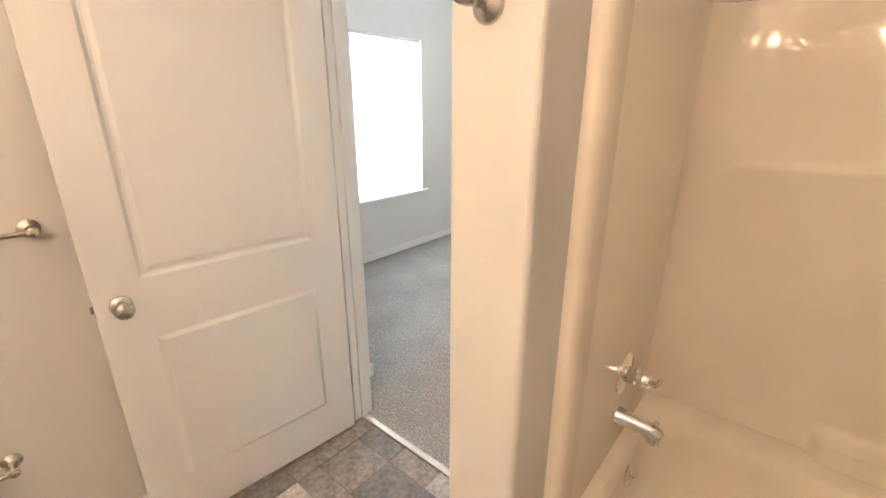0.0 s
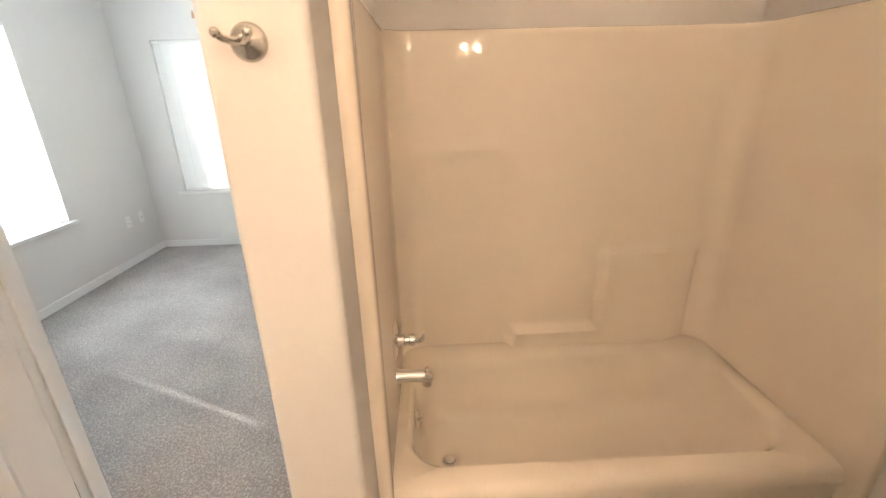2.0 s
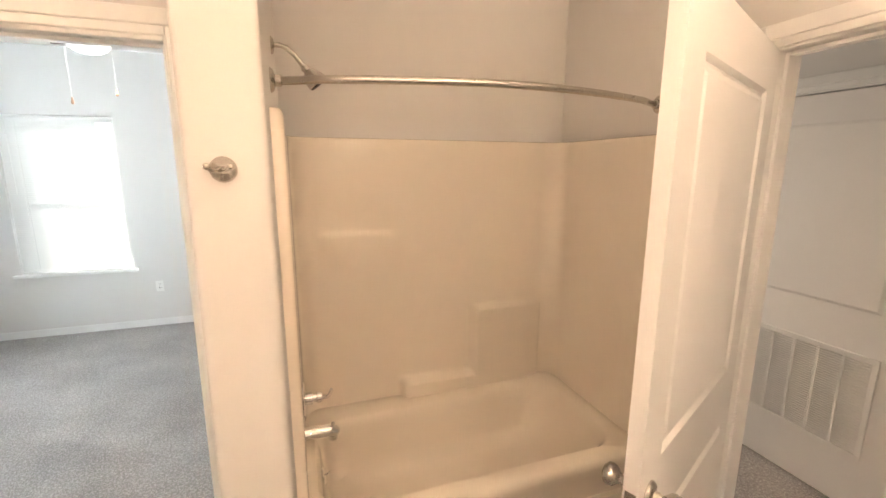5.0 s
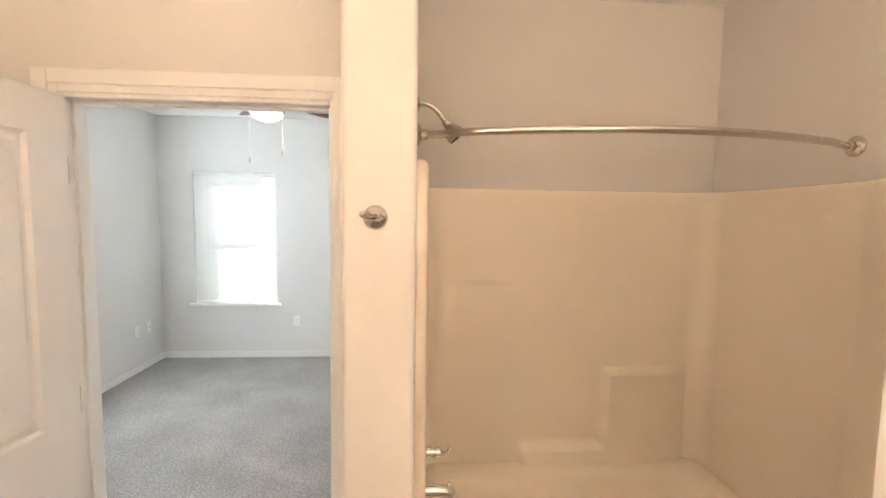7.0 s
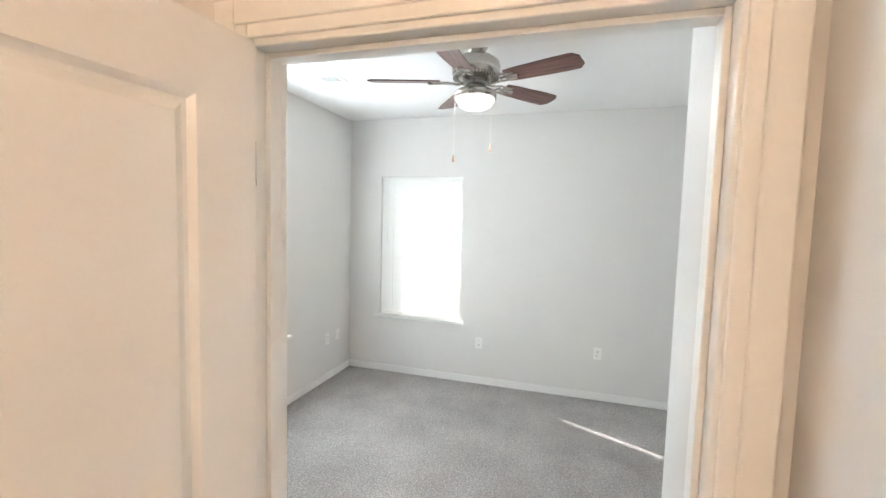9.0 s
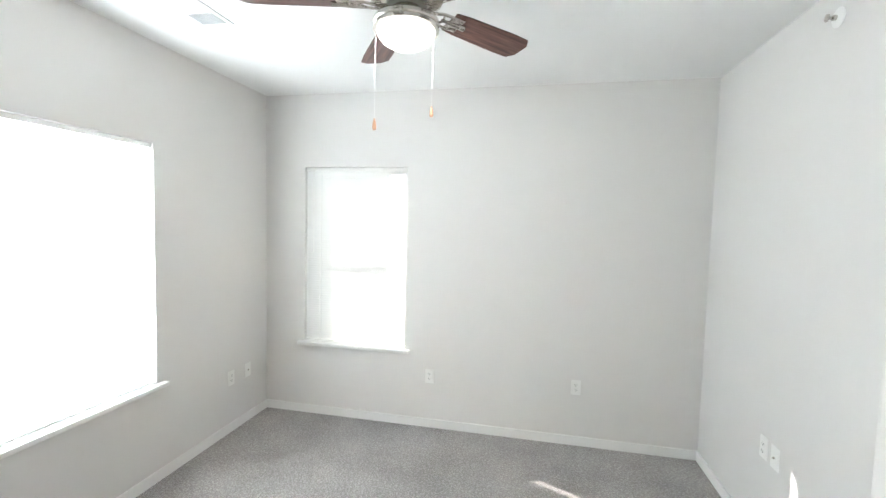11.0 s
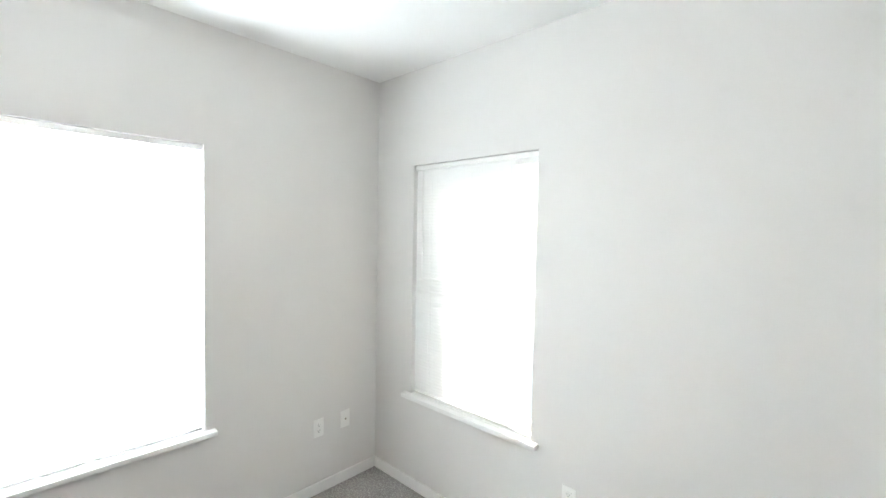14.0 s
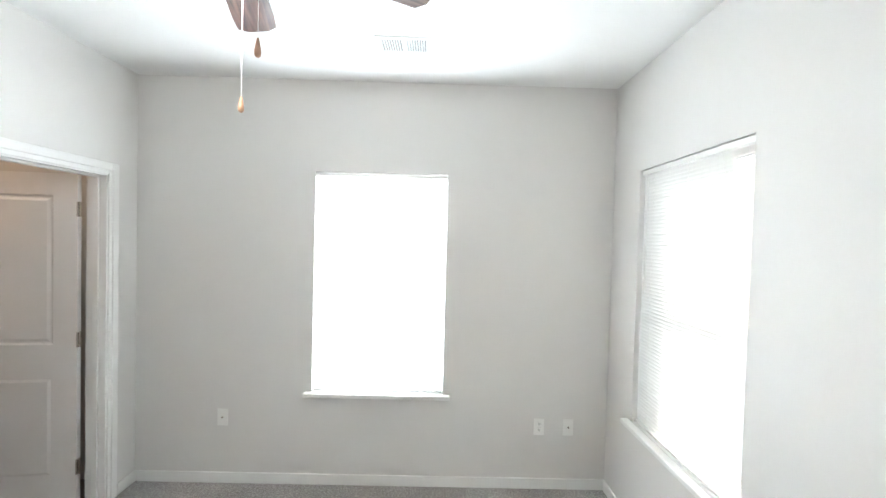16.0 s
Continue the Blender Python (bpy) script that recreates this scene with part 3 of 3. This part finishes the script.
def taps():
    valve = tagged(new("shower_valve"), "polished chrome shower valve with a lever handle", "tap")
    to = lambda x, y, z: pose(x, y, z, 0, 90, 0)
    bm = bmesh.new()
    lathe(bm, [(0.072, 0.0), (0.072, 0.003), (0.062, 0.009), (0.028, 0.012)], to(FX, FY, 0.70), 40)
    part("escutcheon", bm, CHROME, valve, smooth=True)
    bm = bmesh.new()
    lathe(bm, [(0.026, 0.010), (0.026, 0.038), (0.019, 0.042), (0.019, 0.055), (0.024, 0.060), (0.022, 0.078), (0.010, 0.083)], to(FX, FY, 0.70), 28)
    part("valve_body", bm, CHROME, valve, smooth=True)
    bm = bmesh.new()
    tube(bm, [(FX + 0.070, FY, 0.70), (FX + 0.085, FY - 0.012, 0.703), (FX + 0.103, FY - 0.03, 0.715), (FX + 0.112, FY - 0.045, 0.735), (FX + 0.116, FY - 0.055, 0.757)], [0.011, 0.0105, 0.009, 0.0075, 0.006], 12)
    part("lever", bm, CHROME, valve, smooth=True)
    spout = tagged(new("tub_spout"), "polished chrome bathtub spout with a diverter knob", "tap")
    bm = bmesh.new()
    tube(bm, [(FX, FY, 0.535), (FX + 0.012, FY, 0.535), (FX + 0.06, FY, 0.536), (FX + 0.10, FY, 0.532), (FX + 0.128, FY, 0.524), (FX + 0.136, FY, 0.518)], [0.031, 0.029, 0.026, 0.025, 0.024, 0.017], 20)
    part("spout_body", bm, CHROME, spout, smooth=True)
    bm = bmesh.new()
    lathe(bm, [(0.004, 0), (0.004, 0.014), (0.0085, 0.016), (0.0085, 0.024), (0.005, 0.027)], pose(FX + 0.118, FY, 0.545), 14)
    part("diverter_knob", bm, CHROME, spout, smooth=True)
    bm = bmesh.new()
    lathe(bm, [(0.019, -0.03), (0.019, 0.012)], pose(FX + 0.116, FY, 0.522), 18)
    part("outlet", bm, CHROME, spout, smooth=True)
    over = tagged(new("overflow_plate"), "polished chrome bathtub overflow plate with a trip lever", "drain")
    bm = bmesh.new()
    lathe(bm, [(0.037, -0.004), (0.037, 0.003), (0.030, 0.009), (0.008, 0.011)], pose(TX0 + 0.090, FY, 0.315, 0, 83, 0), 30)
    part("plate", bm, CHROME, over, smooth=True)
    bm = bmesh.new()
    tube(bm, [(TX0 + 0.097, FY, 0.315), (TX0 + 0.114, FY, 0.322), (TX0 + 0.120, FY, 0.330)], [0.006, 0.005, 0.004], 10)
    part("trip_lever", bm, CHROME, over, smooth=True)
    drain = tagged(new("tub_drain"), "polished chrome tub drain in the basin floor", "drain")
    bm = bmesh.new()
    lathe(bm, [(0.034, -0.004), (0.034, 0.003), (0.027, 0.004), (0.024, 0.001), (0.022, 0.001), (0.021, 0.012), (0.010, 0.016)], pose(TX0 + 0.225, FY, 0.086), 30)
    part("drain_cup", bm, CHROME, drain, smooth=True)
    # shower arm and head
    head = tagged(new("shower_fixture"), "brushed nickel shower fixture on a bent arm above the tub", "shower")
    ax, az = 2.868, 2.10
    bm = bmesh.new()
    lathe(bm, [(0.030, 0.0), (0.030, 0.003), (0.022, 0.010), (0.011, 0.012)], to(ax, FY, az), 24)
    part("flange", bm, NICKEL, head, smooth=True)
    bm = bmesh.new()
    tube(bm, [(ax, FY, az), (ax + 0.03, FY, az + 0.002), (ax + 0.055, FY, az - 0.006), (ax + 0.08, FY, az - 0.026), (ax + 0.11, FY, az - 0.066)], 0.0095, 12)
    part("arm", bm, NICKEL, head, smooth=True)
    bm = bmesh.new()
    lathe(bm, [(0.012, 0.0), (0.017, 0.008), (0.015, 0.02), (0.022, 0.03), (0.036, 0.055), (0.039, 0.075), (0.037, 0.080)], pose(ax + 0.108, FY, az - 0.062, 0, 140, 0), 26)
    part("spray_head", bm, NICKEL, head, smooth=True)
    bm = bmesh.new()
    lathe(bm, [(0.034, 0.0795), (0.034, 0.083)], pose(ax + 0.108, FY, az - 0.062, 0, 140, 0), 26)
    part("spray_face", bm, DARK, head)


taps()


def curtain_rod():
    root = tagged(new("shower_curtain_rod"), "brushed nickel bowed shower curtain rod between two walls", "curtain rod")
    x0, x1, z, y = 2.868, 4.41, 1.935, -0.345
    pts = []
    for k in range(41):
        u = k / 40
        bow = math.sin(math.pi * u)
        ends = min(1.0, min(u, 1 - u) / 0.09)
        pts.append((x0 + 0.004 + (x1 - x0 - 0.008) * u, y - 0.02 * ends - 0.17 * bow * ends, z))
    bm = bmesh.new()
    tube(bm, pts, 0.0127, 14)
    part("rod", bm, NICKEL, root, smooth=True)
    for x, a in ((x0, 90), (x1, -90)):
        bm = bmesh.new()
        lathe(bm, [(0.037, 0.0), (0.037, 0.004), (0.030, 0.011), (0.018, 0.015), (0.018, 0.032), (0.013, 0.036)], pose(x, y - 0.004, z, 0, a, 0), 28)
        part("end_flange", bm, NICKEL, root, smooth=True)


curtain_rod()


def robe_hook():
    root = tagged(new("robe_hook"), "brushed nickel robe hook with a round back plate", "hook")
    x, y, z = 2.768, -0.72, 1.665
    bm = bmesh.new()
    lathe(bm, [(0.030, 0.0), (0.030, 0.004), (0.025, 0.010), (0.014, 0.015), (0.009, 0.02), (0.009, 0.03)], pose(x, y, z, 90), 30)
    part("back_plate", bm, NICKEL, root, smooth=True)
    for side in (-1, 1):
        bm = bmesh.new()
        tube(bm, [(x, y - 0.022, z), (x + side * 0.003, y - 0.034, z), (x + side * 0.009, y - 0.048, z - 0.003), (x + side * 0.017, y - 0.060, z), (x + side * 0.023, y - 0.067, z + 0.006)],
             [0.008, 0.0075, 0.006, 0.0058, 0.0062], 12)
        bmesh.ops.create_uvsphere(bm, u_segments=14, v_segments=10, radius=0.0078, matrix=Matrix.Translation((x + side * 0.0235, y - 0.068, z + 0.007)))
        part("prong", bm, NICKEL, root, smooth=True)


robe_hook()


def wall_bar(name, label, category, y0, y1, z):
    """A bar on two posts along the bathroom's west wall."""
    root = tagged(new(name), label, category)
    for y in (y0, y1):
        bm = bmesh.new()
        lathe(bm, [(0.027, 0.0), (0.027, 0.005), (0.020, 0.012), (0.011, 0.018), (0.010, 0.055), (0.014, 0.060), (0.014, 0.074), (0.008, 0.078)], pose(1.50, y, z, 0, 90, 0), 26)
        part("post", bm, NICKEL, root, smooth=True)
    bm = bmesh.new()
    tube(bm, [(1.566, y0, z), (1.566, y1, z)], 0.008, 14)
    part("bar", bm, NICKEL, root, smooth=True)


wall_bar("towel_bar", "brushed nickel towel bar on the bathroom wall", "towel bar", -1.83, -1.225, 1.17)
wall_bar("paper_holder", "brushed nickel toilet paper holder on the bathroom wall", "paper holder", -1.60, -1.43, 0.455)


def vanity_light():
    root = tagged(new("vanity_light"), "brushed nickel six-bulb vanity light bar on the wall", "wall lamp")
    bm = bmesh.new()
    box(bm, 1.95, -2.60, 2.08, 3.70, -2.575, 2.17, bevel=0.006)
    part("back_plate", bm, NICKEL, root)
    for x, y, z in BULBS:
        bm = bmesh.new()
        tube(bm, [(x, -2.58, 2.125), (x, y - 0.04, 2.15), (x, y, 2.13), (x, y, z + 0.058)], [0.01, 0.01, 0.012, 0.02], 12)
        part("socket_arm", bm, NICKEL, root, smooth=True)


vanity_light()


# ---- ceiling fan ----
def ceiling_fan():
    cx, cy = 1.787, 1.45
    root = tagged(new("ceiling_fan"), "nickel ceiling fan with five dark walnut blades and lit bowl", "ceiling fan")
    root.location, root.scale = (cx, cy, 0.035), (1.03, 1.03, 1)

    def put(nm, prof, mat=NICKEL, label="", parent=root):
        bm = bmesh.new()
        lathe(bm, prof, None, 40)
        return part(nm, bm, mat, parent, label, smooth=True)
    put("canopy", [(0.074, 2.705), (0.074, 2.692), (0.060, 2.650), (0.040, 2.622), (0.022, 2.606)])
    put("downrod", [(0.013, 2.615), (0.013, 2.59)])
    put("motor_housing", [(0.030, 2.602), (0.062, 2.599), (0.105, 2.595), (0.128, 2.575), (0.136, 2.55), (0.136, 2.508), (0.120, 2.488), (0.095, 2.478), (0.060, 2.474)])
    for k in range(48):
        a = 2 * math.pi * k / 48
        bm = bmesh.new()
        box(bm, 0.098, -0.0022, -0.010, 0.131, 0.0022, 0.004)
        bmesh.ops.transform(bm, verts=bm.verts, matrix=Matrix.Rotation(a, 4, 'Z') @ Matrix.Translation((0, 0, 2.486)))
        part("vent_rib", bm, NICKEL, root)
    put("flywheel", [(0.062, 2.474), (0.075, 2.468), (0.075, 2.452), (0.050, 2.448)], DARKMETAL, "dark vented flywheel under the motor")
    put("switch_housing", [(0.050, 2.449), (0.056, 2.440), (0.056, 2.420), (0.060, 2.414)])
    put("light_rim", [(0.058, 2.418), (0.106, 2.410), (0.119, 2.400), (0.121, 2.388), (0.117, 2.382), (0.120, 2.376), (0.120, 2.366), (0.100, 2.362)])
    bowl = put("bowl", [(0.107, 2.367), (0.107, 2.360), (0.101, 2.343), (0.086, 2.324), (0.061, 2.310), (0.030, 2.302), (0.006, 2.300)], BOWL, "lit frosted white glass bowl")
    bowl.visible_shadow = False
    # blades
    blade_me, iron_me = None, None
    for k, ang in enumerate((194, 266, 338, 50, 122)):
        if blade_me is None:
            bm = bmesh.new()
            out = [(0.20, -0.052), (0.26, -0.060), (0.50, -0.070), (0.585, -0.068), (0.612, -0.035), (0.612, 0.035), (0.585, 0.068), (0.50, 0.070), (0.26, 0.060), (0.20, 0.052)]
            lo = [bm.verts.new((x, y, -0.003)) for x, y in out]
            hi = [bm.verts.new((x, y, 0.003)) for x, y in out]
            bm.faces.new(lo[::-1])
            bm.faces.new(hi)
            for i in range(len(out)):
                j = (i + 1) % len(out)
                bm.faces.new((lo[i], lo[j], hi[j], hi[i]))
            blade = part("blade", bm, WOOD, root, "dark walnut-finish fan blade")
            blade_me = blade.data
            bm = bmesh.new()
            tube(bm, [(0.060, -0.010, -0.003), (0.10, -0.022, -0.014), (0.15, -0.032, -0.006), (0.20, -0.034, -0.006), (0.245, -0.022, -0.006)], 0.0055, 8)
            tube(bm, [(0.060, 0.010, -0.003), (0.10, 0.022, -0.014), (0.15, 0.032, -0.006), (0.20, 0.034, -0.006), (0.245, 0.022, -0.006)], 0.0055, 8)
            tube(bm, [(0.15, -0.032, -0.006), (0.17, 0, -0.007), (0.15, 0.032, -0.006)], 0.005, 8)
            tube(bm, [(0.16, 0, -0.007), (0.27, 0, -0.007)], [0.006, 0.012], 8)
            box(bm, 0.19, -0.04, -0.0075, 0.25, 0.04, -0.0035, bevel=0.0015)
            iron = part("blade_iron", bm, NICKEL, root, "openwork brushed nickel blade arm", smooth=True)
            iron_me = iron.data
        else:
            blade, iron = new("blade", blade_me), new("blade_iron", iron_me)
            tagged(blade, "dark walnut-finish fan blade")
            tagged(iron, "openwork brushed nickel blade arm")
            blade.parent = iron.parent = root
        for ob in (blade, iron):
            ob.matrix_local = Matrix.Translation((0, 0, 2.462)) @ Matrix.Rotation(radians(ang), 4, 'Z') @ Matrix.Rotation(radians(-12), 4, 'X')
    # pull chains with turned wooden pulls
    for dx, dy, zb in ((0.068, 0.135, 2.08), (-0.122, 0.010, 2.005)):
        bm = bmesh.new()
        tube(bm, [(dx * 0.55, dy * 0.55, 2.40), (dx, dy, 2.37), (dx, dy, 2.34), (dx, dy, zb + 0.04)], 0.0007, 6)
        chain = part("pull_chain", bm, PLASTIC, root, "thin pale pull chain")
        bm = bmesh.new()
        lathe(bm, [(0.0025, 0.045), (0.0045, 0.036), (0.0075, 0.018), (0.0080, 0.010), (0.0065, 0.003), (0.003, 0.0)], Matrix.Translation((dx, dy, zb)), 16)
        part("wooden_pull", bm, PULL, chain, "turned light wooden pull", smooth=True)


ceiling_fan()


# ---- wall plates ----
def plate(m, kind):
    """Cover plate in local axes: x across, z up, y = 0 on the wall and facing -y."""
    label = {"outlet": "white duplex electrical outlet with cover plate on the wall", "cable": "white cable jack cover plate on the wall", "switch": "white toggle light switch with cover plate"}[kind]
    root = tagged(new({"outlet": "wall_outlet", "cable": "cable_plate", "switch": "light_switch"}[kind]), label, {"outlet": "outlet", "cable": "wall plate", "switch": "switch"}[kind])
    root.matrix_world = m
    bm = bmesh.new()
    box(bm, -0.036, -0.006, -0.058, 0.036, 0.0, 0.058, bevel=0.003)
    part("cover", bm, PLASTIC, root)
    if kind == "outlet":
        for s in (-1, 1):
            bm = bmesh.new()
            box(bm, -0.017, -0.009, s * 0.0195 - 0.0145, 0.017, -0.005, s * 0.0195 + 0.0145, bevel=0.003)
            sock = part("socket", bm, PLASTIC, root)
            bm = bmesh.new()
            for x in (-0.0065, 0.0065):
                box(bm, x - 0.0012, -0.0096, s * 0.0195 - 0.002, x + 0.0012, -0.0086, s * 0.0195 + 0.007)
            box(bm, -0.0022, -0.0096, s * 0.0195 - 0.0095, 0.0022, -0.0086, s * 0.0195 - 0.005)
            part("slots", bm, DARK, sock)
    elif kind == "cable":
        bm = bmesh.new()
        lathe(bm, [(0.006, 0.005), (0.006, 0.012), (0.0035, 0.012), (0.0035, 0.016)], pose(0, 0, 0, 90), 12)
        part("jack", bm, NICKEL, root)
    else:
        bm = bmesh.new()
        box(bm, -0.005, -0.016, -0.004, 0.005, -0.005, 0.014, bevel=0.002)
        part("toggle", bm, PLASTIC, root)
    bm = bmesh.new()
    for z in ((0.0,) if kind == "outlet" else (-0.042, 0.042)):
        lathe(bm, [(0.003, 0.0055), (0.003, 0.0068)], pose(0, 0, z, 90), 10)
    part("screw", bm, PLASTIC, root)
    return root


plate(pose(0, 2.748, 0.43, 0, 0, 90), "outlet")
plate(pose(0, 2.948, 0.43, 0, 0, 90), "cable")
plate(pose(0, 0.593, 0.45, 0, 0, 90), "cable")
plate(pose(1.498, 3.21, 0.43), "outlet")
plate(pose(2.65, 3.21, 0.455), "outlet")
plate(pose(3.52, 2.36, 0.545, 0, 0, -90), "outlet")
plate(pose(3.52, 2.255, 0.545, 0, 0, -90), "cable")
plate(pose(2.685, -0.52, 1.14, 0, 0, -90), "switch")


def sprinkler():
    root = tagged(new("wall_sprinkler"), "white round sidewall sprinkler head high on the wall", "sprinkler")
    to = pose(3.52, 2.04, 2.60, 0, -90, 0)
    bm = bmesh.new()
    lathe(bm, [(0.041, 0.0), (0.041, 0.003), (0.030, 0.010), (0.017, 0.011)], to, 28)
    part("escutcheon", bm, PLASTIC, root, smooth=True)
    bm = bmesh.new()
    lathe(bm, [(0.011, 0.008), (0.011, 0.024), (0.006, 0.028), (0.006, 0.042), (0.016, 0.043), (0.016, 0.046)], to, 16)
    part("head", bm, NICKEL, root)


sprinkler()


def ceiling_vent():
    root = tagged(new("ceiling_vent"), "white two-way ceiling air register with slats", "vent")
    x0, x1, y0, y1, z = 0.455, 0.655, 1.665, 1.97, 2.74
    bm = bmesh.new()
    for a in ((x0, y0, x1, y0 + 0.028), (x0, y1 - 0.028, x1, y1), (x0, y0 + 0.028, x0 + 0.028, y1 - 0.028), (x1 - 0.028, y0 + 0.028, x1, y1 - 0.028)):
        box(bm, a[0], a[1], z - 0.008, a[2], a[3], z, bevel=0.002)
    part("frame", bm, WHITEDUCT, root)
    bm = bmesh.new()
    box(bm, x0 + 0.02, y0 + 0.02, z - 0.0015, x1 - 0.02, y1 - 0.02, z - 0.0005)
    part("backing", bm, DUCT, root)
    bm = bmesh.new()
    box(bm, x0 + 0.028, (y0 + y1) / 2 - 0.007, z - 0.009, x1 - 0.028, (y0 + y1) / 2 + 0.007, z - 0.002)
    part("divider", bm, WHITEDUCT, root)
    for h, s in ((y0 + 0.033, 1), (y1 - 0.033, -1)):
        for k in range(9):
            bm = bmesh.new()
            box(bm, x0 + 0.028, -0.0008, -0.0055, x1 - 0.028, 0.0008, 0.0055)
            bmesh.ops.rotate(bm, verts=bm.verts, cent=(0, 0, 0), matrix=Matrix.Rotation(radians(38 * s), 3, 'X'))
            ob = part("slat", bm, WHITEDUCT, root)
            ob.location = (0, h + s * 0.0135 * k, z - 0.0072)


ceiling_vent()

bm = bmesh.new()
box(bm, 1.736, -0.262, 0.0, 2.579, -0.232, 0.007, bevel=0.003)
structure("threshold", bm, METALSTRIP, "light grey metal threshold strip between vinyl and carpet", "threshold")

# ---- bathroom floor: stone-look vinyl pieces ----
bm = bmesh.new()
box(bm, 1.38, -2.72, -0.12, 4.47, -0.245, -0.003)
vinyl = structure("floor_bathroom", bm, GROUT, "grey-brown stone-look vinyl floor in mixed rectangles", "floor")
rng = random.Random(4)
cells = {}
MOD = 0.108


def tile_mesh(w, d):
    if (w, d) not in cells:
        bm = bmesh.new()
        g = 0.0012
        box(bm, g, g, -0.004, w * MOD - g, d * MOD - g, 0.0, bevel=0.0006, seg=1)
        me = bpy.data.meshes.new("tile")
        bm.to_mesh(me)
        bm.free()
        me.materials.append(TILE)
        cells[(w, d)] = me
    return cells[(w, d)]


NX, NY = 27, 21
taken = set()
for j in range(NY):
    for i in range(NX):
        if (i, j) in taken:
            continue
        options = [(2, 2), (2, 1), (1, 2), (3, 2), (2, 1)]
        rng.shuffle(options)
        for w, d in options + [(1, 1)]:
            need = {(i + a, j + b) for a in range(w) for b in range(d)}
            if not (need & taken) and i + w <= NX and j + d <= NY:
                taken |= need
                ob = new("tile", tile_mesh(w, d))
                ob.parent = vinyl
                ob.location = (1.515 + i * MOD, -0.262 - (j + d) * MOD, 0)
                break
